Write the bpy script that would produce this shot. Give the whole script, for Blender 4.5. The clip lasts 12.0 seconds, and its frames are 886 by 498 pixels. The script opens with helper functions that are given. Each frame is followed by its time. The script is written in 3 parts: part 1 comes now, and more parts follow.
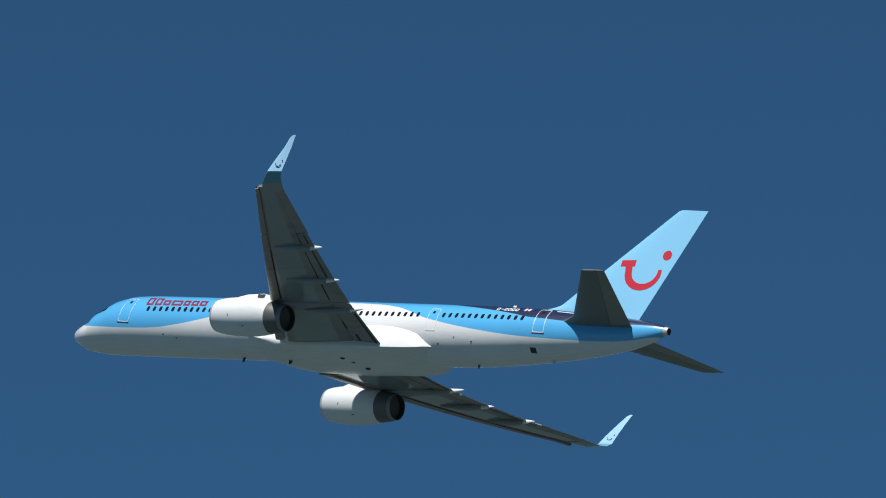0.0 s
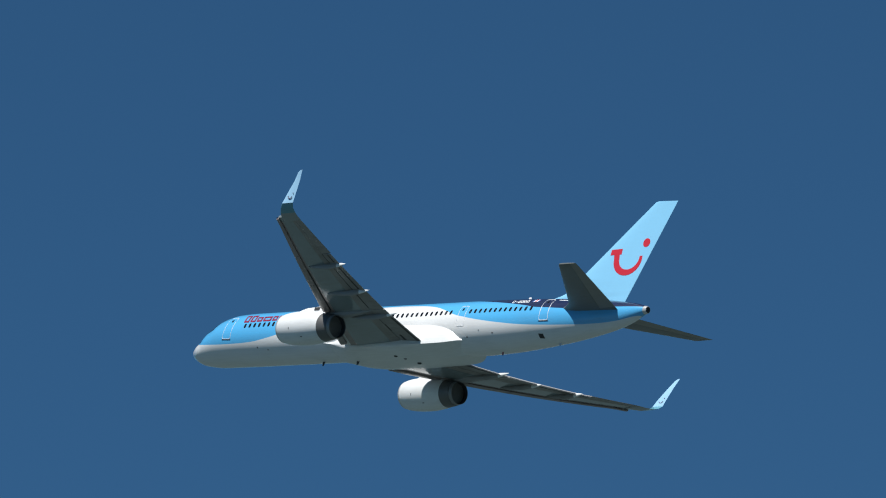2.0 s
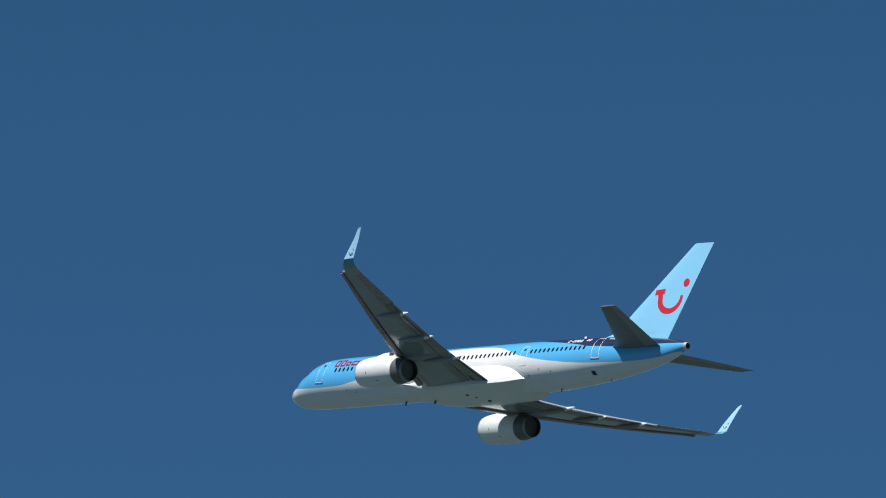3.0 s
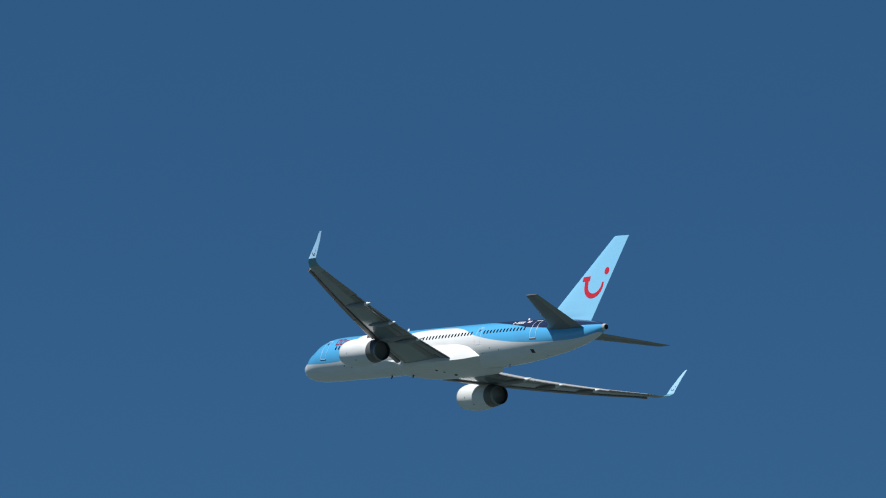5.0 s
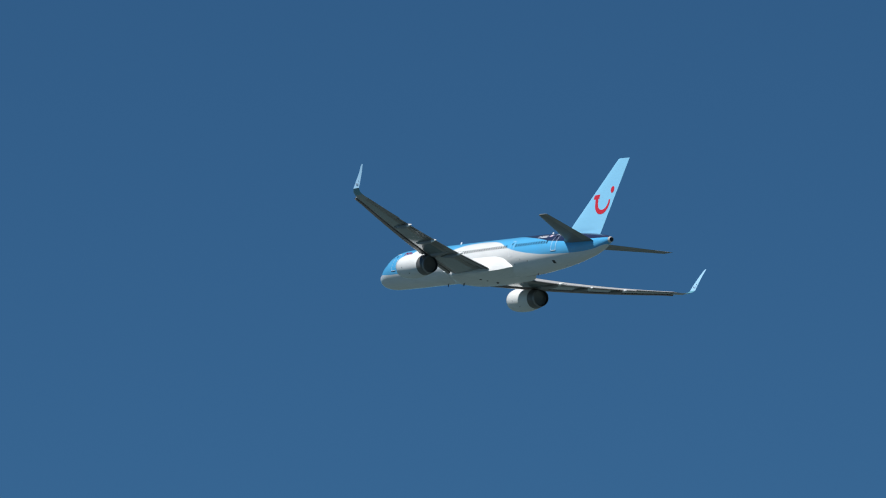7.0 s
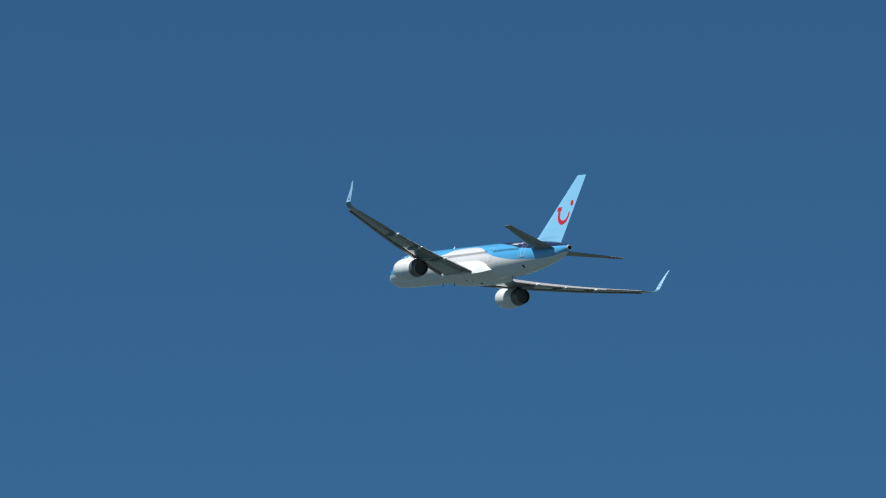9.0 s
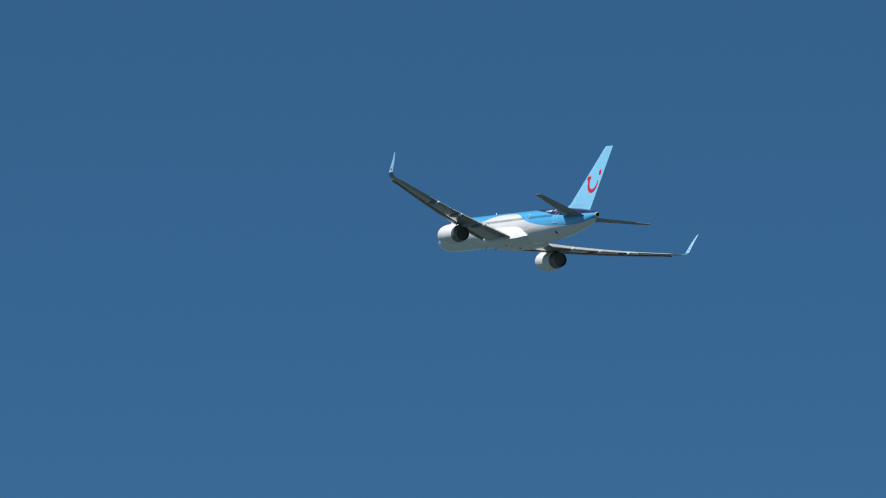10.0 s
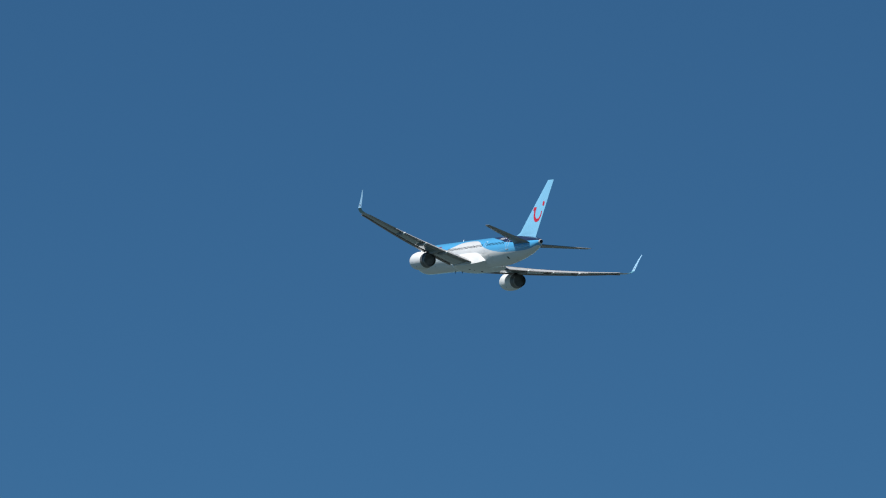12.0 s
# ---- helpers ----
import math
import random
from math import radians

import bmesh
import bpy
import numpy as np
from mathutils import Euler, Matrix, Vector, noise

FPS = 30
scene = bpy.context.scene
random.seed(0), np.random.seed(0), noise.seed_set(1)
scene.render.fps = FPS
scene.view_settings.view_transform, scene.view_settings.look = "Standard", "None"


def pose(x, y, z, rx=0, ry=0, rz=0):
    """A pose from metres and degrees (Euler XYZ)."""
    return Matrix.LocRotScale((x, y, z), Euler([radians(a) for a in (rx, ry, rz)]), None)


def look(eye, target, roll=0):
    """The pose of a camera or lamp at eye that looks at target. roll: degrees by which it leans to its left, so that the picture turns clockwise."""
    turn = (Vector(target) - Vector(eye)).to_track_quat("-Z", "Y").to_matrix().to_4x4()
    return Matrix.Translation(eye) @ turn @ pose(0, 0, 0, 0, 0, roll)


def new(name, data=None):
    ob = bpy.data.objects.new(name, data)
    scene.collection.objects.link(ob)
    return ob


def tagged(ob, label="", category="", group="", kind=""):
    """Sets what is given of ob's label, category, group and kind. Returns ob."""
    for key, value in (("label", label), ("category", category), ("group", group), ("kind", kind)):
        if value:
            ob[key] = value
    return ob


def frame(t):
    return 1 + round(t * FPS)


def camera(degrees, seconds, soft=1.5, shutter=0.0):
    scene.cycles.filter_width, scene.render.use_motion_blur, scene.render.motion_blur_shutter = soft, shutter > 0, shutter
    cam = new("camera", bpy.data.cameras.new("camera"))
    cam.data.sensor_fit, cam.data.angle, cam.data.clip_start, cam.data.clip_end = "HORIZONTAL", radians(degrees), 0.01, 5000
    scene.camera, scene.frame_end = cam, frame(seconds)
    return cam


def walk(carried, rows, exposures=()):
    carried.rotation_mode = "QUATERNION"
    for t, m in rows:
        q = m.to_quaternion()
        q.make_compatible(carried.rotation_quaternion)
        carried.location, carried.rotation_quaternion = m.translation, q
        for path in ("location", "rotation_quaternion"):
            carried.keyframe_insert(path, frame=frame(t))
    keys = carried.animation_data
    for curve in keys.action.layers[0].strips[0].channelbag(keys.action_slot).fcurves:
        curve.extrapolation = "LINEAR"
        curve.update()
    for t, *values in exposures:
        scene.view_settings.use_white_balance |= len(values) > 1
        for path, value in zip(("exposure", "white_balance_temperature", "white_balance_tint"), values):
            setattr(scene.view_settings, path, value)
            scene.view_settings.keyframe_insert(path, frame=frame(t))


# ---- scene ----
# ---- camera and its walk ----
cam = camera(4.489, 12.0, soft=1.1)
CAMERA_ROWS = [
    (0.0, pose(0, 0, 1.7, 103.0076, -0.2450, -0.5464)),
    (0.1, pose(0, 0, 1.7, 102.9955, -0.2135, -0.0655)),
    (0.2, pose(0, 0, 1.7, 102.9688, -0.1819, 0.3978)),
    (0.3, pose(0, 0, 1.7, 102.9235, -0.1504, 0.8270)),
    (0.4, pose(0, 0, 1.7, 102.8948, -0.1188, 1.2412)),
    (0.5, pose(0, 0, 1.7, 102.8833, -0.0872, 1.6824)),
    (0.6, pose(0, 0, 1.7, 102.8505, -0.0691, 2.2130)),
    (0.7, pose(0, 0, 1.7, 102.8179, -0.0509, 2.7650)),
    (0.8, pose(0, 0, 1.7, 102.7846, -0.0327, 3.3049)),
    (0.9, pose(0, 0, 1.7, 102.7361, -0.0146, 3.8417)),
    (1.0, pose(0, 0, 1.7, 102.6939, 0.0036, 4.3322)),
    (1.2, pose(0, 0, 1.7, 102.6200, 0.0163, 5.2611)),
    (1.3, pose(0, 0, 1.7, 102.5912, 0.0227, 5.6716)),
    (1.5, pose(0, 0, 1.7, 102.5734, 0.0354, 6.4512)),
    (1.7, pose(0, 0, 1.7, 102.4791, 0.1245, 7.3271)),
    (1.8, pose(0, 0, 1.7, 102.4663, 0.1690, 7.7520)),
    (2.0, pose(0, 0, 1.7, 102.4266, 0.2581, 8.5878)),
    (2.2, pose(0, 0, 1.7, 102.4902, 0.3302, 9.4402)),
    (2.3, pose(0, 0, 1.7, 102.5264, 0.3663, 9.8391)),
    (2.5, pose(0, 0, 1.7, 102.5872, 0.4384, 10.6587)),
    (2.7, pose(0, 0, 1.7, 102.4979, 0.4277, 11.4724)),
    (3.0, pose(0, 0, 1.7, 102.3015, 0.4118, 12.5623)),
    (3.2, pose(0, 0, 1.7, 102.1908, 0.3018, 13.1948)),
    (4.8, pose(0, 0, 1.7, 101.6315, -0.5812, 17.5446)),
    (4.9, pose(0, 0, 1.7, 101.5704, -0.6248, 17.8009)),
    (5.0, pose(0, 0, 1.7, 101.5191, -0.6684, 18.0654)),
    (5.1, pose(0, 0, 1.7, 101.4489, -0.5796, 18.3046)),
    (5.2, pose(0, 0, 1.7, 101.3884, -0.4907, 18.5405)),
    (5.3, pose(0, 0, 1.7, 101.3653, -0.4017, 18.7547)),
    (5.4, pose(0, 0, 1.7, 101.3277, -0.3127, 18.9865)),
    (5.5, pose(0, 0, 1.7, 101.3169, -0.2237, 19.3194)),
    (5.6, pose(0, 0, 1.7, 101.2640, -0.1572, 19.6726)),
    (5.7, pose(0, 0, 1.7, 101.2184, -0.0907, 20.0506)),
    (5.8, pose(0, 0, 1.7, 101.1669, -0.0242, 20.3544)),
    (5.9, pose(0, 0, 1.7, 101.1013, 0.0423, 20.6136)),
    (6.0, pose(0, 0, 1.7, 101.0350, 0.1089, 20.8713)),
    (6.1, pose(0, 0, 1.7, 100.9676, 0.1303, 21.1297)),
    (6.2, pose(0, 0, 1.7, 100.8939, 0.1516, 21.4279)),
    (6.3, pose(0, 0, 1.7, 100.8318, 0.1730, 21.6849)),
    (6.4, pose(0, 0, 1.7, 100.7813, 0.1943, 21.8857)),
    (6.5, pose(0, 0, 1.7, 100.7253, 0.2157, 22.0673)),
    (6.7, pose(0, 0, 1.7, 100.6100, 0.2001, 22.4507)),
    (6.8, pose(0, 0, 1.7, 100.5529, 0.1922, 22.6450)),
    (7.0, pose(0, 0, 1.7, 100.4469, 0.1766, 22.9810)),
    (7.1, pose(0, 0, 1.7, 100.3988, 0.2066, 23.1534)),
    (7.2, pose(0, 0, 1.7, 100.3654, 0.2365, 23.3316)),
    (8.8, pose(0, 0, 1.7, 99.9406, -0.1768, 26.0754)),
    (8.9, pose(0, 0, 1.7, 99.9327, -0.1169, 26.2294)),
    (9.0, pose(0, 0, 1.7, 99.9096, -0.0570, 26.3837)),
    (9.1, pose(0, 0, 1.7, 99.8699, -0.0540, 26.5423)),
    (9.2, pose(0, 0, 1.7, 99.8356, -0.0509, 26.7076)),
    (9.3, pose(0, 0, 1.7, 99.7929, -0.0479, 26.8887)),
    (9.4, pose(0, 0, 1.7, 99.7326, -0.0448, 27.0677)),
    (9.5, pose(0, 0, 1.7, 99.6674, -0.0417, 27.2648)),
    (9.7, pose(0, 0, 1.7, 99.5504, -0.0514, 27.6132)),
    (9.8, pose(0, 0, 1.7, 99.5312, -0.0562, 27.7699)),
    (10.0, pose(0, 0, 1.7, 99.4827, -0.0658, 28.0529)),
    (10.2, pose(0, 0, 1.7, 99.4707, -0.0048, 28.2767)),
    (10.3, pose(0, 0, 1.7, 99.4464, 0.0256, 28.3856)),
    (10.5, pose(0, 0, 1.7, 99.4271, 0.0866, 28.6220)),
    (10.7, pose(0, 0, 1.7, 99.3594, 0.1341, 28.9038)),
    (10.8, pose(0, 0, 1.7, 99.3573, 0.1578, 29.0469)),
    (11.0, pose(0, 0, 1.7, 99.3217, 0.2053, 29.2912)),
    (11.2, pose(0, 0, 1.7, 99.2709, 0.1204, 29.5253)),
    (11.3, pose(0, 0, 1.7, 99.2468, 0.0779, 29.6244)),
    (11.5, pose(0, 0, 1.7, 99.2103, -0.0071, 29.8230)),
    (11.7, pose(0, 0, 1.7, 99.1876, -0.0608, 30.0280)),
    (11.8, pose(0, 0, 1.7, 99.1789, -0.0876, 30.1262)),
    (11.9, pose(0, 0, 1.7, 99.1443, -0.1145, 30.2468)),
    (12.0, pose(0, 0, 1.7, 99.1319, -0.1414, 30.3504)),
]
walk(cam, CAMERA_ROWS, [(0.0, 0.01), (1.0, 0.06), (5.0, 0.15), (9.5, 0.17), (12.0, 0.22)])

# ---- light ----
SUN_FROM = Vector((-0.208, -0.366, 0.907)).normalized()
world = bpy.data.worlds.new("daylight")
scene.world = world
world.use_nodes = True
wn = world.node_tree.nodes
sky = wn.new("ShaderNodeTexSky")
sky.sky_type = "NISHITA"
sky.sun_disc = False
sky.sun_elevation = math.asin(SUN_FROM.z)
sky.sun_rotation = math.atan2(SUN_FROM.x, SUN_FROM.y)
sky.altitude = 4500
sky.air_density = 0.9
sky.dust_density = 0.0
sky.ozone_density = 9.0
tint = wn.new("ShaderNodeMix")
tint.data_type, tint.blend_type = "RGBA", "MULTIPLY"
tint.inputs[0].default_value = 1.0
tint.inputs[7].default_value = (0.585, 0.93, 0.905, 1)
world.node_tree.links.new(sky.outputs["Color"], tint.inputs[6])
world.node_tree.links.new(tint.outputs[2], wn["Background"].inputs["Color"])
wn["Background"].inputs["Strength"].default_value = 0.06

sun = new("sun", bpy.data.lights.new("sun", "SUN"))
sun.data.energy = 5.0
sun.data.angle = radians(0.53)
sun.data.color = (1.0, 0.985, 0.955)
sun.matrix_world = look((0, 0, 0), -SUN_FROM)
scene.view_settings.exposure = 0.0


# ---- materials ----
def nodes_of(name):
    mat = bpy.data.materials.new(name)
    mat.use_nodes = True
    return mat, mat.node_tree.nodes, mat.node_tree.links, mat.node_tree.nodes["Principled BSDF"]


def mixed(nodes, links, fac, a, b):
    """A colour mix; fac, a and b are sockets or values."""
    n = nodes.new("ShaderNodeMix")
    n.data_type = "RGBA"
    for sock, value in ((n.inputs[0], fac), (n.inputs[6], a), (n.inputs[7], b)):
        if isinstance(value, bpy.types.NodeSocket):
            links.new(value, sock)
        elif isinstance(value, (int, float)):
            sock.default_value = value
        else:
            sock.default_value = (*value, 1)
    return n.outputs[2]


def maths(nodes, links, op, a, b=0.0, clamp=False):
    n = nodes.new("ShaderNodeMath")
    n.operation, n.use_clamp = op, clamp
    for sock, value in zip(n.inputs, (a, b)):
        if isinstance(value, bpy.types.NodeSocket):
            links.new(value, sock)
        else:
            sock.default_value = value
    return n.outputs[0]


def weathered(mat, nodes, links, bsdf, colour, rough, grime=0.12, streak=(0.25, 3.0, 3.0), relief=0.004):
    """Adds fine streaks, broad stains and slight waviness to a coat of paint; colour is a socket or a value."""
    tc = nodes.new("ShaderNodeTexCoord")
    mp = nodes.new("ShaderNodeMapping")
    mp.inputs["Scale"].default_value = streak
    links.new(tc.outputs["Object"], mp.inputs["Vector"])
    fine, broad = nodes.new("ShaderNodeTexNoise"), nodes.new("ShaderNodeTexNoise")
    fine.inputs["Scale"].default_value, fine.inputs["Detail"].default_value = 2.2, 6
    broad.inputs["Scale"].default_value, broad.inputs["Detail"].default_value = 0.35, 3
    links.new(mp.outputs["Vector"], fine.inputs["Vector"])
    links.new(tc.outputs["Object"], broad.inputs["Vector"])
    both = maths(nodes, links, "MULTIPLY", fine.outputs["Fac"], broad.outputs["Fac"])
    amount = maths(nodes, links, "MULTIPLY", maths(nodes, links, "SUBTRACT", both, 0.16, True), grime * 4, True)
    links.new(mixed(nodes, links, amount, colour, (0.16, 0.15, 0.13)), bsdf.inputs["Base Color"])
    links.new(maths(nodes, links, "ADD", maths(nodes, links, "MULTIPLY", fine.outputs["Fac"], 0.12), rough - 0.06), bsdf.inputs["Roughness"])
    bump = nodes.new("ShaderNodeBump")
    bump.inputs["Strength"].default_value, bump.inputs["Distance"].default_value = 0.25, relief
    links.new(broad.outputs["Fac"], bump.inputs["Height"])
    links.new(bump.outputs["Normal"], bsdf.inputs["Normal"])
    return mat


def paint(name, colour, rough=0.3, metal=0.0, grime=0.12, streak=(0.25, 3.0, 3.0), gloss=0.5):
    mat, nodes, links, bsdf = nodes_of(name)
    bsdf.inputs["Specular IOR Level"].default_value = gloss
    bsdf.inputs["Metallic"].default_value = metal
    return weathered(mat, nodes, links, bsdf, colour, rough, grime, streak)


def curve_of(nodes, links, x, points):
    """A height as a smooth function of the station x, through (x, z) points."""
    n = nodes.new("ShaderNodeFloatCurve")
    c = n.mapping.curves[0]
    for i, (px, pz) in enumerate(points):
        u, v = px / 48.0, (pz + 2.5) / 5.0
        if i < 2:
            c.points[i].location = (u, v)
        else:
            c.points.new(u, v)
    n.mapping.update()
    links.new(maths(nodes, links, "DIVIDE", x, 48.0), n.inputs["Value"])
    return maths(nodes, links, "SUBTRACT", maths(nodes, links, "MULTIPLY", n.outputs["Value"], 5.0), 2.5)


WHITE = (0.80, 0.82, 0.82)
SKY_BLUE = (0.09, 0.45, 0.81)
PALE_BLUE = (0.25, 0.58, 0.83)
NAVY = (0.012, 0.022, 0.07)


def livery():
    """White belly, sky-blue back that dips and rises in a wave, navy crown towards the tail."""
    mat, nodes, links, bsdf = nodes_of("livery_paint")
    tc, sep = nodes.new("ShaderNodeTexCoord"), nodes.new("ShaderNodeSeparateXYZ")
    links.new(tc.outputs["Object"], sep.inputs[0])
    x, z = sep.outputs["X"], sep.outputs["Z"]
    wave = curve_of(nodes, links, x, [(0, -0.2), (0.9, -0.3), (1.5, -0.52), (2.9, -0.69), (6.0, -0.73), (7.7, -0.66), (8.8, -0.52), (10.0, -0.32), (12.0, 0.12), (16.5, 1.1), (20.5, 1.72), (24.5, 1.68),
                                      (26.3, 1.46), (27.7, 1.08), (29.1, 0.6), (30.3, 0.35), (31.5, 0.14), (33.8, -0.15), (36.0, -0.32), (38.1, -0.36), (40.2, -0.33), (42.2, -0.24), (44.1, -0.04), (45.9, 0.39), (48, 1.0)])
    crown = curve_of(nodes, links, x, [(0, 2.5), (26.0, 2.5), (28.4, 2.17), (30.2, 1.98), (32.0, 1.74), (34.4, 1.42), (35.9, 1.2), (37.0, 1.02), (38.2, 0.96), (40.3, 0.88), (43, 1.0), (48, 1.22)])
    edge = lambda line: maths(nodes, links, "MULTIPLY", maths(nodes, links, "SUBTRACT", z, line), 60.0, True)
    colour = mixed(nodes, links, edge(wave), WHITE, SKY_BLUE)
    colour = mixed(nodes, links, edge(crown), colour, NAVY)
    bsdf.inputs["Coat Weight"].default_value, bsdf.inputs["Coat Roughness"].default_value = 0.7, 0.16
    return weathered(mat, nodes, links, bsdf, colour, 0.3, 0.10)


LIVERY = livery()
WHITE_PAINT = paint("white_paint", WHITE, 0.3)
# the winglets' pale blue, lightened to paint in their white sheen
PALE_SHEEN_PAINT = paint("pale_blue_sheen_paint", (0.36, 0.62, 0.84), 0.35, grime=0.04)
PALE_PAINT = paint("pale_blue_paint", PALE_BLUE, 0.35, grime=0.04)
GREY_PAINT = paint("grey_wing_paint", (0.30, 0.31, 0.32), 0.55, grime=0.3, streak=(0.3, 1.5, 1.5), gloss=0.15)
TAIL_GREY = paint("olive_grey_paint", (0.175, 0.19, 0.19), 0.4, grime=0.3, streak=(0.3, 1.5, 1.5), gloss=0.3)
ELEVATOR_GREY = paint("light_olive_grey_paint", (0.255, 0.255, 0.235), 0.4, grime=0.3, streak=(0.3, 1.5, 1.5), gloss=0.3)
UPPER_GREY = paint("light_grey_upper_paint", (0.40, 0.41, 0.42), 0.45, grime=0.15, gloss=0.3)
BROWN_GREY = paint("brownish_grey_paint", (0.34, 0.285, 0.28), 0.3, grime=0.45, streak=(0.3, 1.5, 1.5), gloss=0.3)
WARM_GREY = paint("warm_grey_flap_paint", (0.31, 0.30, 0.29), 0.4, grime=0.45, streak=(0.3, 1.2, 1.2), gloss=0.12)
BOX_GREY = paint("dark_wing_box_paint", (0.235, 0.285, 0.30), 0.11, grime=0.25, streak=(0.3, 1.5, 1.5), gloss=1.0)
SHADED_BLUE = paint("shaded_pale_blue_paint", (0.12, 0.33, 0.41), 0.25, grime=0.15)
PALE_GREY = paint("pale_grey_paint", (0.32, 0.32, 0.32), 0.55, grime=0.2, gloss=0.1)
DARK_GREY = paint("dark_grey_paint", (0.12, 0.125, 0.12), 0.5, grime=0.2)
BARE_METAL = paint("bare_metal", (0.68, 0.67, 0.65), 0.35, 0.45, grime=0.15)
HOT_METAL = paint("heat_stained_metal", (0.15, 0.15, 0.148), 0.45, 0.4, grime=0.3)
LIP_METAL = paint("pale_lip_metal", (0.26, 0.26, 0.255), 0.45, 0.4, grime=0.2)
MATT_BLACK = paint("matt_black", (0.022, 0.023, 0.028), 0.8, grime=0.1)
GLASS_DARK = paint("dark_window_glass", (0.012, 0.014, 0.018), 0.12, grime=0.02)
RED = paint("red_paint", (0.57, 0.025, 0.045), 0.4, grime=0.03)
LETTER_RED = paint("lettering_red", (0.24, 0.014, 0.05), 0.4, grime=0.03)
LINE_WHITE = paint("outline_paint", (0.80, 0.82, 0.84), 0.4, grime=0.03)
PORT_GREY = paint("grey_port_paint", (0.16, 0.165, 0.165), 0.4, grime=0.1)
EMBLEM_DARK = paint("dark_red_paint", (0.10, 0.018, 0.045), 0.4, grime=0.03)
NEAR_BLACK = paint("near_black", (0.03, 0.03, 0.032), 0.6, grime=0.1)
FLAG_BLUE = paint("flag_blue", (0.05, 0.08, 0.3), 0.4, grime=0.03)


def meadow():
    mat, nodes, links, bsdf = nodes_of("meadow_grass")
    tc = nodes.new("ShaderNodeTexCoord")
    fine, broad = nodes.new("ShaderNodeTexNoise"), nodes.new("ShaderNodeTexNoise")
    fine.inputs["Scale"].default_value, broad.inputs["Scale"].default_value = 0.6, 0.004
    for n in (fine, broad):
        links.new(tc.outputs["Object"], n.inputs["Vector"])
    green = mixed(nodes, links, fine.outputs["Fac"], (0.023, 0.043, 0.041), (0.036, 0.063, 0.062))
    links.new(mixed(nodes, links, broad.outputs["Fac"], green, (0.045, 0.067, 0.070)), bsdf.inputs["Base Color"])
    bsdf.inputs["Roughness"].default_value = 0.95
    return mat


GRASS = meadow()


# ---- mesh tools ----
def part(name, bm, material, parent, label="", sharp=35):
    bmesh.ops.recalc_face_normals(bm, faces=bm.faces)
    mesh = bpy.data.meshes.new(name)
    bm.to_mesh(mesh)
    bm.free()
    mesh.materials.append(material)
    for p in mesh.polygons:
        p.use_smooth = True
    mesh.set_sharp_from_angle(angle=radians(sharp))
    ob = new(name, mesh)
    ob.parent = parent
    if label:
        tagged(ob, label)
    return ob


def loft(bm, rings, caps=True):
    """Skins closed rings of equal length."""
    rows = [[bm.verts.new(p) for p in ring] for ring in rings]
    n = len(rows[0])
    for a, b in zip(rows, rows[1:]):
        for i in range(n):
            bm.faces.new((a[i], a[(i + 1) % n], b[(i + 1) % n], b[i]))
    if caps:
        bm.faces.new(rows[0][::-1])
        bm.faces.new(rows[-1])
    return rows


def smooth_table(rows, x, k):
    """Monotone cubic through column k of rows, over column 0."""
    xs, ys = [r[0] for r in rows], [r[k] for r in rows]
    h = [b - a for a, b in zip(xs, xs[1:])]
    d = [(b - a) / s for a, b, s in zip(ys, ys[1:], h)]
    m = [d[0]] + [0.0] * (len(xs) - 2) + [d[-1]]
    for i in range(1, len(xs) - 1):
        if d[i - 1] * d[i] > 0:
            w1, w2 = 2 * h[i] + h[i - 1], h[i] + 2 * h[i - 1]
            m[i] = (w1 + w2) / (w1 / d[i - 1] + w2 / d[i])
    i = max(j for j in range(len(h)) if xs[j] <= x or j == 0)
    s = (x - xs[i]) / h[i]
    return ys[i] * (1 + 2 * s) * (1 - s) ** 2 + m[i] * h[i] * s * (1 - s) ** 2 + ys[i + 1] * s * s * (3 - 2 * s) + m[i + 1] * h[i] * s * s * (s - 1)


def airfoil(n, thick, start=0.0, end=1.0, blunt=0.0015):
    """A closed wing section, chord 0..1 between start and end: upper side to the tail, lower side back."""
    def half(u):
        return 5 * thick * (0.2969 * math.sqrt(u) - 0.126 * u - 0.3516 * u * u + 0.2843 * u ** 3 - 0.1036 * u ** 4) + blunt * u
    us = [start + (end - start) * (1 - math.cos(math.pi * i / n)) / 2 for i in range(n + 1)]
    camber = lambda u: 0.012 * 4 * u * (1 - u)
    return [(u, camber(u) + half(u)) for u in us] + [(u, camber(u) - half(u)) for u in reversed(us)][0 if start > 0 else 0:(None if start > 0 else -1)]


def section(le, te, up, thick, n=14, start=0.0, end=1.0):
    """The ring of a wing section between two points, its thickness along up."""
    le, te, up = Vector(le), Vector(te), Vector(up).normalized()
    chord = te - le
    return [le + chord * u + up * (v * chord.length) for u, v in airfoil(n, thick, start, end)]


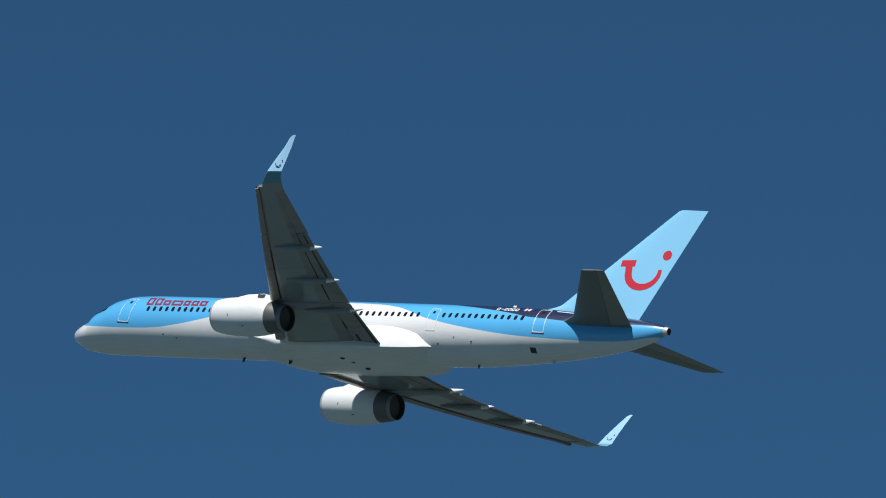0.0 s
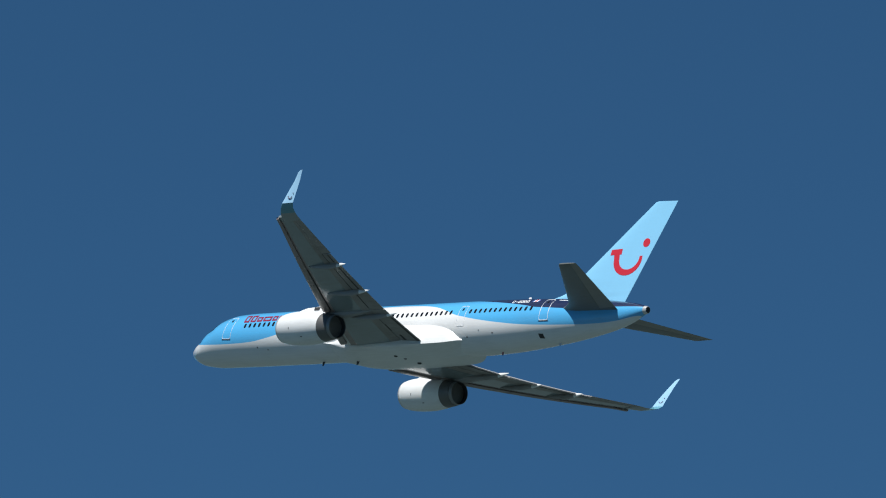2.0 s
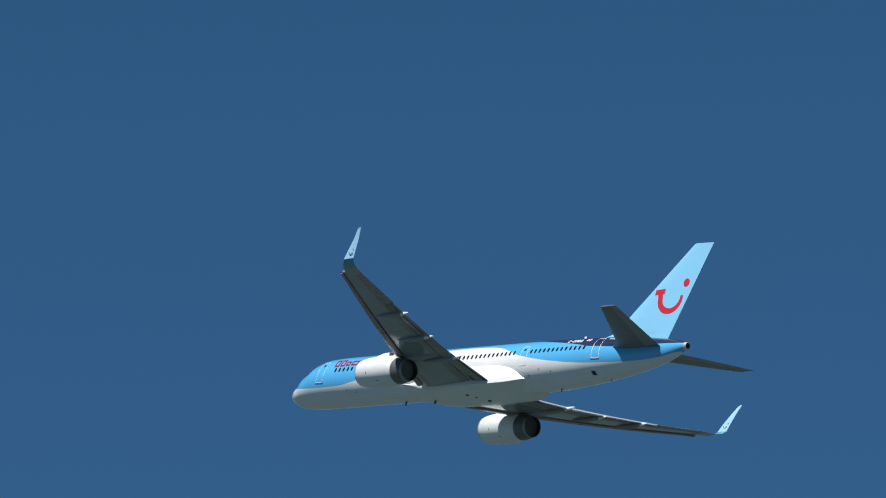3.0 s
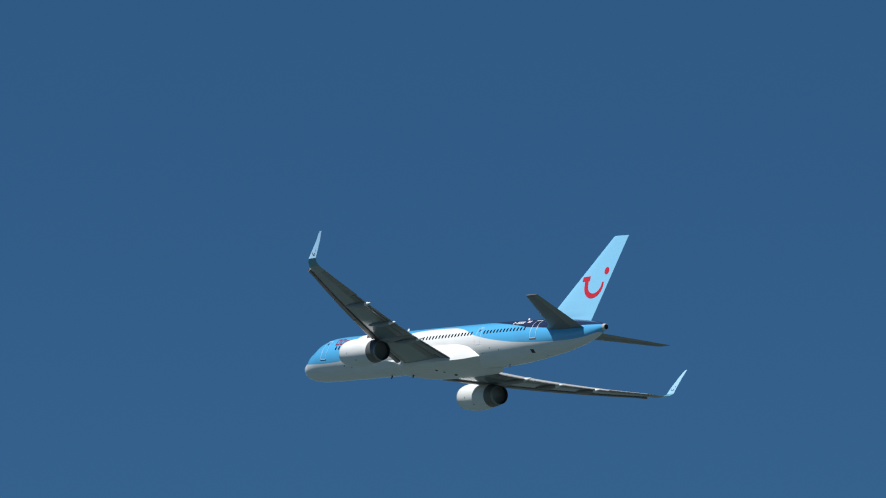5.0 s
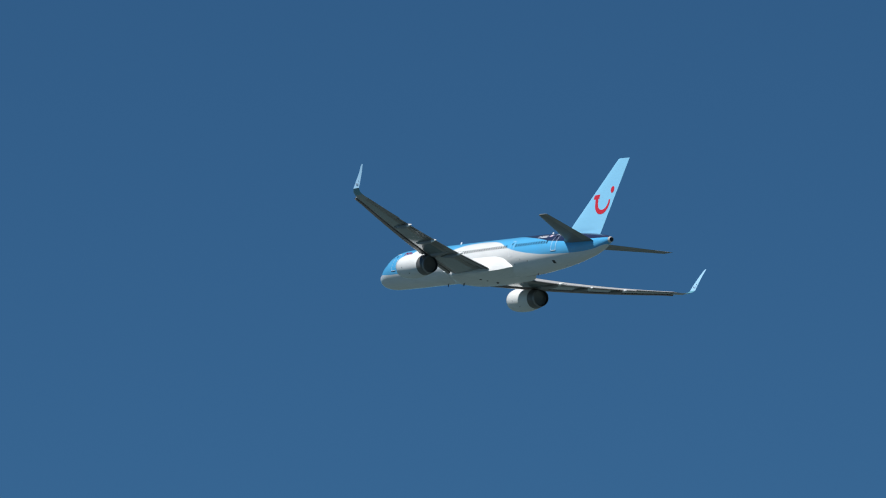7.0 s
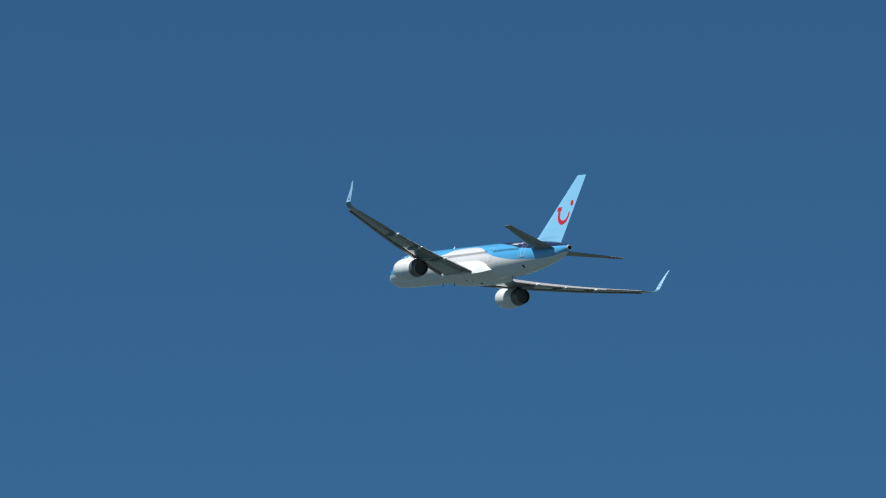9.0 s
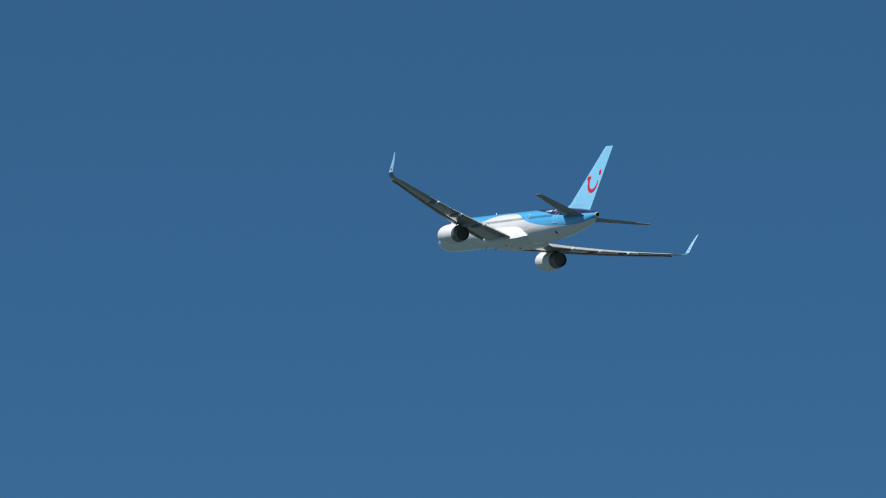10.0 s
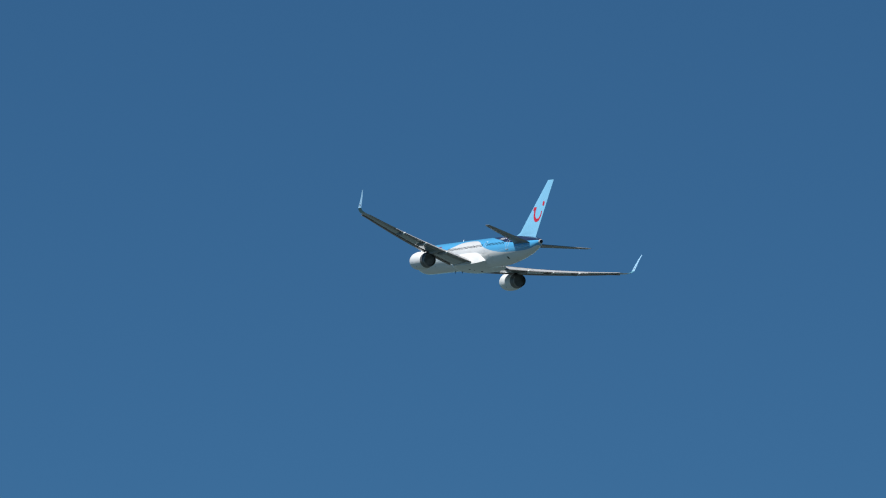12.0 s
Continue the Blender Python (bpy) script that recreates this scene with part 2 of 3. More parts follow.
# ---- fuselage shape ----
# station, crown height, keel height, half width
BODY = [(-0.16, -0.76, -0.78, 0.02), (0.0, -0.44, -1.06, 0.34), (0.5, -0.14, -1.36, 0.76), (1.0, 0.05, -1.56, 1.08), (1.38, 0.23, -1.64, 1.24), (1.58, 0.36, -1.66, 1.31), (1.74, 0.68, -1.69, 1.38), (2.0, 0.90, -1.72, 1.48), (2.5, 1.20, -1.77, 1.61), (3.5, 1.78, -1.8, 1.78),
        (5, 2.11, -1.81, 1.87), (7, 2.18, -1.82, 1.9), (30.5, 2.23, -1.82, 1.9), (33.5, 2.22, -1.72, 1.86), (36.5, 2.17, -1.48, 1.72), (39.5, 2.08, -1.15, 1.48), (42, 1.95, -0.78, 1.18), (44.5, 1.72, -0.25, 0.82),
        (46.2, 1.48, 0.4, 0.48), (46.75, 1.33, 0.70, 0.30)]


def body_at(x):
    top, low, wide = (smooth_table(BODY, x, k) for k in (1, 2, 3))
    return (top + low) / 2, (top - low) / 2, wide


def skin(x, z, side=-1, out=0.0):
    """The point of the hull at station x and height z, moved out along the ring's normal."""
    c, h, w = body_at(x)
    s = max(-0.999, min(0.999, (z - c) / h))
    y = side * w * math.sqrt(1 - s * s)
    n = Vector((0, y / (w * w), (z - c) / (h * h))).normalized()
    return Vector((x, y, z)) + n * out


def hull_patch(bm, corners, side, out, nu=4, nv=8, thick=0.012):
    """A thin plate that follows the hull, between four (x, z) corners taken round."""
    (ax, az), (bx, bz), (cx, cz), (dx, dz) = corners
    grid = []
    for j in range(nv + 1):
        v = j / nv
        row = []
        for i in range(nu + 1):
            u = i / nu
            x = (ax * (1 - u) + bx * u) * (1 - v) + (dx * (1 - u) + cx * u) * v
            z = (az * (1 - u) + bz * u) * (1 - v) + (dz * (1 - u) + cz * u) * v
            row.append((skin(x, z, side, out), skin(x, z, side, out - thick)))
        grid.append(row)
    top = [[bm.verts.new(p) for p, _ in row] for row in grid]
    low = [[bm.verts.new(p) for _, p in row] for row in grid]
    for j in range(nv):
        for i in range(nu):
            bm.faces.new((top[j][i], top[j][i + 1], top[j + 1][i + 1], top[j + 1][i]))
    rim = [(0, i) for i in range(nu)] + [(j, nu) for j in range(nv)] + [(nv, i) for i in range(nu, 0, -1)] + [(j, 0) for j in range(nv, 0, -1)]
    for (j, i), (k, l) in zip(rim, rim[1:] + rim[:1]):
        bm.faces.new((top[j][i], low[j][i], low[k][l], top[k][l]))


def hull_band(bm, loop, side, width, out):
    """A raised line round a closed loop of (x, z) points on the hull."""
    cx, cz = sum(p[0] for p in loop) / len(loop), sum(p[1] for p in loop) / len(loop)
    rings = []
    for x, z in loop:
        d = Vector((cx - x, cz - z))
        d = d.normalized() * width
        rings.append([skin(x, z, side, -0.01), skin(x, z, side, out), skin(x + d.x, z + d.y, side, out), skin(x + d.x, z + d.y, side, -0.01)])
    rows = [[bm.verts.new(p) for p in r] for r in rings]
    for a, b in zip(rows, rows[1:] + rows[:1]):
        for i in range(4):
            bm.faces.new((a[i], a[(i + 1) % 4], b[(i + 1) % 4], b[i]))


def rounded_loop(corners, r=0.14, steps=5):
    """A closed loop with rounded corners through four (x, z) corners."""
    out = []
    n = len(corners)
    for i in range(n):
        p, a, b = (Vector(corners[k % n]) for k in (i, i - 1, i + 1))
        s, e = p + (a - p).normalized() * r, p + (b - p).normalized() * r
        for k in range(steps + 1):
            t = k / steps
            out.append(tuple(s * (1 - t) ** 2 + p * 2 * t * (1 - t) + e * t * t))
        nxt = Vector(corners[(i + 1) % n])
        far = nxt + (p - nxt).normalized() * r
        for k in range(1, 6):
            out.append(tuple(e.lerp(far, k / 6)))
    return out


def build_fuselage(root):
    bm = bmesh.new()
    xs = [-0.16, -0.14, -0.11, -0.07, -0.02, 0.05, 0.13, 0.22, 0.32, 0.41] + [0.5 + 0.1 * i for i in range(60)] + [6.5 + 0.5 * i for i in range(48)] + [30.5 + 0.25 * i for i in range(65)] + [46.75]
    rings = []
    for x in xs:
        c, h, w = body_at(x)
        rings.append([(x, w * math.cos(2 * math.pi * i / 240), c + h * math.sin(2 * math.pi * i / 240)) for i in range(240)])
    loft(bm, rings)
    hull = part("fuselage", bm, LIVERY, root, "white belly, sky-blue wave-painted back and navy rear crown")
    for side in (-1, 1):
        # cabin windows, left out where doors and exits are
        x = 6.7
        spans = [(6.5, 12.6), (14.3, 29.0), (30.55, 36.9)]
        while x < 37:
            if any(a <= x <= b for a, b in spans):
                z = 0.60 + 0.0102 * (x - 6.7)
                bm = bmesh.new()
                loop = [(x + 0.115 * math.copysign(abs(math.cos(a)) ** 0.7, math.cos(a)), z + 0.19 * math.copysign(abs(math.sin(a)) ** 0.7, math.sin(a))) for a in (2 * math.pi * k / 14 for k in range(14))]
                rims = [[bm.verts.new(skin(x + (px - x) * k, z + (pz - z) * k, side, out)) for px, pz in loop] for k, out in ((1.0, -0.03), (1.0, 0.010), (0.55, 0.010))]
                for lower, upper in zip(rims, rims[1:]):
                    for k in range(14):
                        bm.faces.new((lower[k - 1], lower[k], upper[k], upper[k - 1]))
                bm.faces.new(rims[-1])
                part("cabin_window", bm, GLASS_DARK, hull)
            x += 0.508
    # flight deck panes
    # each corner: station and share of the half height above the middle
    panes = [((1.56, 0.98), (1.56, 0.76), (1.78, 0.74), (1.76, 0.98)), ((1.64, 0.74), (2.10, 0.70), (2.20, 0.84), (1.80, 0.86)), ((2.16, 0.52), (2.95, 0.40), (3.05, 0.74), (2.28, 0.80))]
    panes = [[(x, body_at(x)[0] + body_at(x)[1] * f) for x, f in quad] for quad in panes]
    for side in (-1, 1):
        for quad in panes:
            bm = bmesh.new()
            hull_patch(bm, quad, side, 0.02, 10, 10, 0.05)
            part("windscreen_pane", bm, GLASS_DARK, hull, "dark flight-deck pane")
    # tail exhaust
    bm = bmesh.new()
    cz, h, w = body_at(46.75)
    prof = [(46.70, 1.0), (46.85, 0.95), (47.05, 0.82), (47.06, 0.72), (46.8, 0.66), (46.5, 0.5)]
    loft(bm, [[(x, w * k * math.cos(2 * math.pi * i / 28), cz + h * k * math.sin(2 * math.pi * i / 28)) for i in range(28)] for x, k in prof])
    ring = part("tail_exhaust", bm, BARE_METAL, root, "bare metal tail-cone exhaust with a black mouth")
    bm = bmesh.new()
    loft(bm, [[(x, w * k * math.cos(2 * math.pi * i / 28), cz + h * k * math.sin(2 * math.pi * i / 28)) for i in range(28)] for x, k in [(47.045, 0.715), (46.9, 0.69), (46.88, 0.2)]])
    part("exhaust_mouth", bm, MATT_BLACK, ring)
    return hull


def build_doors(root):
    doors = [("passenger_door", [(4.46, -0.36), (5.33, -0.39), (5.42, 1.42), (4.56, 1.48)], 0.038),
             ("emergency_exit_door", [(29.48, -0.30), (30.30, -0.30), (30.12, 1.36), (29.36, 1.36)], 0.035),
             ("passenger_door", [(37.73, -0.06), (38.57, -0.04), (38.38, 1.78), (37.56, 1.80)], 0.05)]
    for side in (-1, 1):
        for name, quad, line in doors:
            bm = bmesh.new()
            hull_patch(bm, quad, side, 0.008, 6, 12, 0.02)
            door = part(name, bm, LIVERY, root, "closed door outlined in white")
            bm = bmesh.new()
            hull_band(bm, rounded_loop(quad), side, line, 0.02)
            part("outline", bm, LINE_WHITE, door)
            mx = (quad[2][0] + quad[3][0]) / 2
            z = quad[2][1] - 0.42
            bm = bmesh.new()
            hull_patch(bm, [(mx - 0.1, z), (mx + 0.08, z), (mx + 0.08, z + 0.2), (mx - 0.1, z + 0.2)], side, 0.022, 2, 2, 0.02)
            part("door_window", bm, GLASS_DARK, door)
            # thin dark bar that paints in the shadow under the door
            bm = bmesh.new()
            (ax, az), (bx, bz) = quad[0], quad[1]
            hull_patch(bm, [(ax - 0.04, az - 0.06), (bx + 0.04, bz - 0.06), (bx + 0.04, bz - 0.02), (ax - 0.04, az - 0.02)], side, 0.02, 3, 1, 0.02)
            if line > 0.036:
                part("sill_shadow", bm, NEAR_BLACK, door)
            else:
                bm.free()


def build_markings(hull):
    """Lettering stands as plain slanted blocks; a small flag and a root stripe."""
    for side in (-1, 1):
        def block(name, x, z, wide, tall, line, material, label):
            """A plain hollow slanted block of a sign's size."""
            lean = 0.22 * tall
            bm = bmesh.new()
            for c in ([(x, z), (x + line, z), (x + line - lean, z + tall), (x - lean, z + tall)],
                      [(x + wide - line, z), (x + wide, z), (x + wide - lean, z + tall), (x + wide - line - lean, z + tall)],
                      [(x + line, z), (x + wide - line, z), (x + wide - line - 0.05, z + line), (x + line - 0.05, z + line)],
                      [(x + line - lean + 0.05, z + tall - line), (x + wide - line - lean + 0.05, z + tall - line), (x + wide - line - lean, z + tall), (x + line - lean, z + tall)]):
                hull_patch(bm, c, side, 0.014, 3, 4, 0.025)
            part(name, bm, material, hull, label)
        x = 6.35
        for wide, tall in ((0.56, 0.70), (0.56, 0.68), (0.56, 0.48), (0.86, 0.48), (0.52, 0.48), (0.56, 0.48), (0.58, 0.48)):
            block("lettering_block", x, 0.89 + 0.012 * (x - 6.35), wide, tall, 0.15, LETTER_RED, "plain red block in place of lettering")
            x += wide + 0.12
        x = 34.30
        for k in range(6):
            if k == 1:
                bm = bmesh.new()
                hull_patch(bm, [(x + 0.02, 1.57), (x + 0.17, 1.57), (x + 0.17, 1.63), (x + 0.02, 1.63)], side, 0.012, 2, 1, 0.02)
                part("registration_bar", bm, LINE_WHITE, hull, "plain white bar in place of the registration")
            else:
                block("registration_block", x, 1.47, 0.22, 0.27, 0.06, LINE_WHITE, "plain white block in place of the registration")
            x += 0.285
        for k, mat in enumerate((FLAG_BLUE, LINE_WHITE, RED, LINE_WHITE, FLAG_BLUE)):
            bm = bmesh.new()
            hull_patch(bm, [(36.24 + 0.14 * k, 1.54), (36.38 + 0.14 * k, 1.54), (36.36 + 0.14 * k, 1.80), (36.22 + 0.14 * k, 1.80)], side, 0.012, 2, 3, 0.02)
            part("flag_bar", bm, mat, hull)
        bm = bmesh.new()
        hull_patch(bm, [(38.75, 1.66), (40.5, 1.57), (40.5, 1.63), (38.75, 1.73)], side, 0.012, 8, 1, 0.02)
        part("root_stripe", bm, LINE_WHITE, hull, "thin white stripe below the fin")


# ---- wings ----
def wing_z(y):
    inner = min(y, 18.0)
    return -1.35 + 0.09 * inner + 0.0035 * inner * inner + 0.14 * (y - inner)


def wing_edges(y):
    """Leading and trailing edge of the wing at span y (positive), on the starboard side."""
    te = 26.36 + 0.092 * y if y < 6.8 else 26.98 + 0.158 * (y - 6.8)
    le = 17.2 + 0.512 * y
    return Vector((le, y, wing_z(y) - 0.08)), Vector((te, y, wing_z(y) - 0.02))


def sided(points, side):
    return [Vector((p[0], p[1] * side, p[2])) for p in points]


def span_piece(side, y0, y1, start, end, thick=0.102, steps=8, drop=0.0, turn=0.0, n=14, hinge=None, ahead=0.0):
    """A lofted slice of the wing between two span stations and two chord fractions, drooped by turn degrees."""
    bm = bmesh.new()
    rings = []
    for i in range(steps + 1):
        y = y0 + (y1 - y0) * i / steps
        le, te = wing_edges(y)
        t = thick * (1.12 - 0.015 * y)
        ring = section(le, te, (0, 0, 1), t, n, start, end)
        pivot = le.lerp(te, start if hinge is None else hinge)
        ca, sa = math.cos(radians(turn)), math.sin(radians(turn))
        out = []
        for p in ring:
            d = p - pivot
            out.append(Vector((pivot.x - ahead + d.x * ca + d.z * sa, y, pivot.z - drop + d.z * ca - d.x * sa)))
        rings.append(sided(out, side))
    loft(bm, rings)
    return bm


def build_wing(root, side):
    wing = part("wing", span_piece(side, 1.2, 18.35, 0.19, 0.62, steps=24, n=18), BOX_GREY, root, "grey-painted swept wing with weathered underside")
    part("leading_panel", span_piece(side, 1.2, 18.35, 0.105, 0.19, steps=24, n=8), BROWN_GREY, wing, "brownish grey leading-edge panel")
    part("trailing_panel", span_piece(side, 1.2, 18.35, 0.62, 0.735, steps=24, n=8), WARM_GREY, wing, "brownish grey trailing panel")
    # drooped slats
    for y0, y1, low, angle, out in ((2.6, 5.9, 0.10, -17, 0.15), (7.2, 10.6, 0.09, -21, 0.0), (10.66, 14.2, 0.09, -21, 0.0), (14.26, 18.9, 0.09, -21, 0.0)):
        part("slat", span_piece(side, y0, y1, 0.0, 0.118 if out == 0 else 0.085, drop=low, turn=angle, hinge=0.118, ahead=out), BROWN_GREY, wing, "drooped brownish grey slat")
    part("fixed_leading_edge", span_piece(side, 2.36, 5.94, 0.02, 0.108), WHITE_PAINT, wing, "white fixed leading edge behind the inner slat")
    part("tip_block", span_piece(side, 18.34, 18.92, 0.105, 0.5, steps=4), BOX_GREY, wing, "grey wing tip ahead of the winglet")
    part("slat_root", span_piece(side, 1.2, 2.35, 0.0, 0.105), WHITE_PAINT, wing)
    part("slat_root", span_piece(side, 5.95, 7.15, 0.0, 0.105, drop=0.02, turn=-8, hinge=0.105), BROWN_GREY, wing)
    # a solid dark strip paints in the shade of the slot behind the slats
    part("slat_gap_shade", span_piece(side, 7.2, 12.4, 0.112, 0.145, thick=0.106, steps=6, n=4), NEAR_BLACK, wing, "dark strip painting in the shaded slot behind the slat")
    # lowered flaps
    part("inboard_flap", span_piece(side, 1.75, 6.7, 0.76, 1.0, drop=0.03, turn=8), WARM_GREY, wing)
    part("outboard_flap", span_piece(side, 6.78, 14.1, 0.76, 1.0, drop=0.03, turn=8), WARM_GREY, wing)
    part("aileron", span_piece(side, 14.13, 18.3, 0.745, 1.0, drop=0.012, turn=3), WARM_GREY, wing)
    # added strips close the open flap slot; the black ones paint in its shade
    for y0, y1, mat in ((1.6, 3.55, GREY_PAINT), (3.55, 4.5, MATT_BLACK), (4.5, 6.9, GREY_PAINT), (6.9, 14.15, MATT_BLACK)):
        part("flap_slot_fill", span_piece(side, y0, y1, 0.71, 0.78, thick=0.08, drop=0.02), mat, wing)
    # dark strips on the flaps; all but the 0.955 one paint in shaded slots
    for y0, y1, c0, deep in ((2.0, 5.6, 0.955, 0.16), (2.3, 3.05, 0.80, 0.112), (9.6, 12.4, 0.885, 0.14), (13.1, 14.05, 0.885, 0.14)):
        part("flap_strip", span_piece(side, y0, y1, c0, c0 + 0.025, thick=deep, steps=4, drop=0.03, n=4, turn=8, hinge=0.76), NEAR_BLACK, wing, "dark strip raised on the flap")
    # light grey upper skin of the rear wing
    for y0, y1, c0, c1, angle, pin in ((1.75, 6.7, 0.775, 0.985, 8, 0.76), (6.78, 14.1, 0.775, 0.985, 8, 0.76), (14.13, 18.3, 0.76, 0.985, 3, 0.745), (1.3, 18.3, 0.25, 0.72, 0, 0.5)):
        part("upper_skin", span_piece(side, y0, y1, c0, c1, thick=0.094, steps=16, drop=-0.012, turn=angle, n=12, hinge=pin), UPPER_GREY, wing, "light grey upper wing skin")
    # flap track fairings, a canoe each; sunlight on the tail is painted in as white
    for y, tip in ((6.0, 27.66), (9.33, 27.72), (12.82, 28.48)):
        z = wing_z(y)
        long = 5.6 - 0.14 * y
        rings, tail = [], []
        for i in range(19):
            u = i / 18
            r = 0.235 * (math.sin(math.pi * min(1, u * 0.62 + 0.02)) ** 0.6) * (1 - max(0, u - 0.62) / 0.38) ** 0.6 + 0.012
            x = tip - long * (1 - u)
            cz = z - 0.40 + 0.0125 * y - 0.07 * math.sin(math.pi * u) + (0.38 if y < 7 else 0.14) * max(0, u - 0.5)
            ring = sided([(x, y + r * 0.62 * math.cos(2 * math.pi * k / 16), cz + r * 0.95 * math.sin(2 * math.pi * k / 16)) for k in range(16)], side)
            (rings if u < 0.80 else tail).append(ring)
        tail.insert(0, rings[-1])
        bm = bmesh.new()
        loft(bm, rings)
        part("flap_fairing", bm, PALE_GREY, wing)
        bm = bmesh.new()
        loft(bm, tail)
        part("fairing_tail", bm, WHITE_PAINT, wing, "tail of the flap-track fairing, its sunlight painted in as white")
    # winglet
    rows = [((27.1, 18.3, 1.34), (28.80, 18.3, 1.42)), ((27.35, 18.85, 1.42), (28.98, 18.8, 1.46)), ((27.75, 19.4, 1.52), (29.16, 19.3, 1.56)), ((28.12, 19.82, 1.70), (29.32, 19.75, 1.74)), ((28.36, 20.02, 1.98), (29.46, 20.0, 2.02)),
            ((28.70, 20.09, 2.6), (29.60, 20.08, 2.6)), ((29.30, 20.24, 3.55), (29.86, 20.24, 3.55)), ((29.66, 20.40, 4.18), (30.02, 20.40, 4.20)), ((29.84, 20.44, 4.33), (30.08, 20.44, 4.36))]
    rings = []
    for i, (le, te) in enumerate(rows):
        a, b = rows[max(0, i - 1)], rows[min(len(rows) - 1, i + 1)]
        along = Vector(b[0]) - Vector(a[0])
        up = Vector((0, -along.z, along.y))
        rings.append((sided(section(le, te, up, 0.10, 12), side)))
    bm = bmesh.new()
    loft(bm, rings[:3])
    part("winglet_root", bm, BOX_GREY, wing, "grey blended winglet root")
    # dull teal puts the bend's own shade into the pale-blue colour
    bm = bmesh.new()
    loft(bm, rings[2:5])
    part("winglet_bend", bm, SHADED_BLUE, wing, "bend below the winglet, its shade painted in as dull teal")
    bm = bmesh.new()
    loft(bm, rings[4:])
    wl = part("winglet", bm, PALE_SHEEN_PAINT, root, "upturned pale-blue winglet with small dark red emblem")
    bm = bmesh.new()
    bmesh.ops.create_uvsphere(bm, u_segments=12, v_segments=8, radius=0.045)
    bmesh.ops.transform(bm, matrix=Matrix.Translation((26.96, 18.90 * side, 1.38)) @ Matrix.Diagonal((2.2, 1, 1, 1)), verts=bm.verts)
    part("tip_light", bm, GLASS_DARK, wing)
    # emblem on both faces
    for face in (-1, 1):
        bm = bmesh.new()
        pts = []
        for k in range(13):
            a = radians(178 + 172 * k / 12)
            pts.append((29.13 + 0.20 * math.cos(a), 2.49 + 0.19 * math.sin(a)))
        place = lambda x, z: Vector((x, side * (20.09 + (0.11 if z < 2.6 else 0.15) * (z - 2.6)) + face * 0.062, z))
        emblem_ribbon(bm, pts, 0.02, place, Vector((0, face, 0)))
        emblem_ribbon(bm, [(29.37, 2.69), (29.43, 2.69)], 0.032, place, Vector((0, face, 0)))
        part("emblem", bm, EMBLEM_DARK, wl, "small dark red curved emblem")
    return wing


def emblem_ribbon(bm, pts, half, place, normal):
    """A thin raised ribbon of half width along pts, laid with place(x, z)."""
    rings = []
    for i, p in enumerate(pts):
        a, b = Vector(pts[max(0, i - 1)]), Vector(pts[min(len(pts) - 1, i + 1)])
        d = (b - a).normalized()
        n = Vector((-d.y, d.x)) * (half[i] if isinstance(half, list) else half)
        l, r = place(p[0] + n.x, p[1] + n.y), place(p[0] - n.x, p[1] - n.y)
        rings.append([l - normal * 0.02, l + normal * 0.012, r + normal * 0.012, r - normal * 0.02])
    loft(bm, rings)


# ---- engines ----
def lathe(bm, profile, centre, seg=120):
    cx, cy, cz = centre
    return loft(bm, [[(cx + x, cy + r * math.cos(2 * math.pi * i / seg), cz + r * math.sin(2 * math.pi * i / seg)) for i in range(seg)] for x, r in profile])


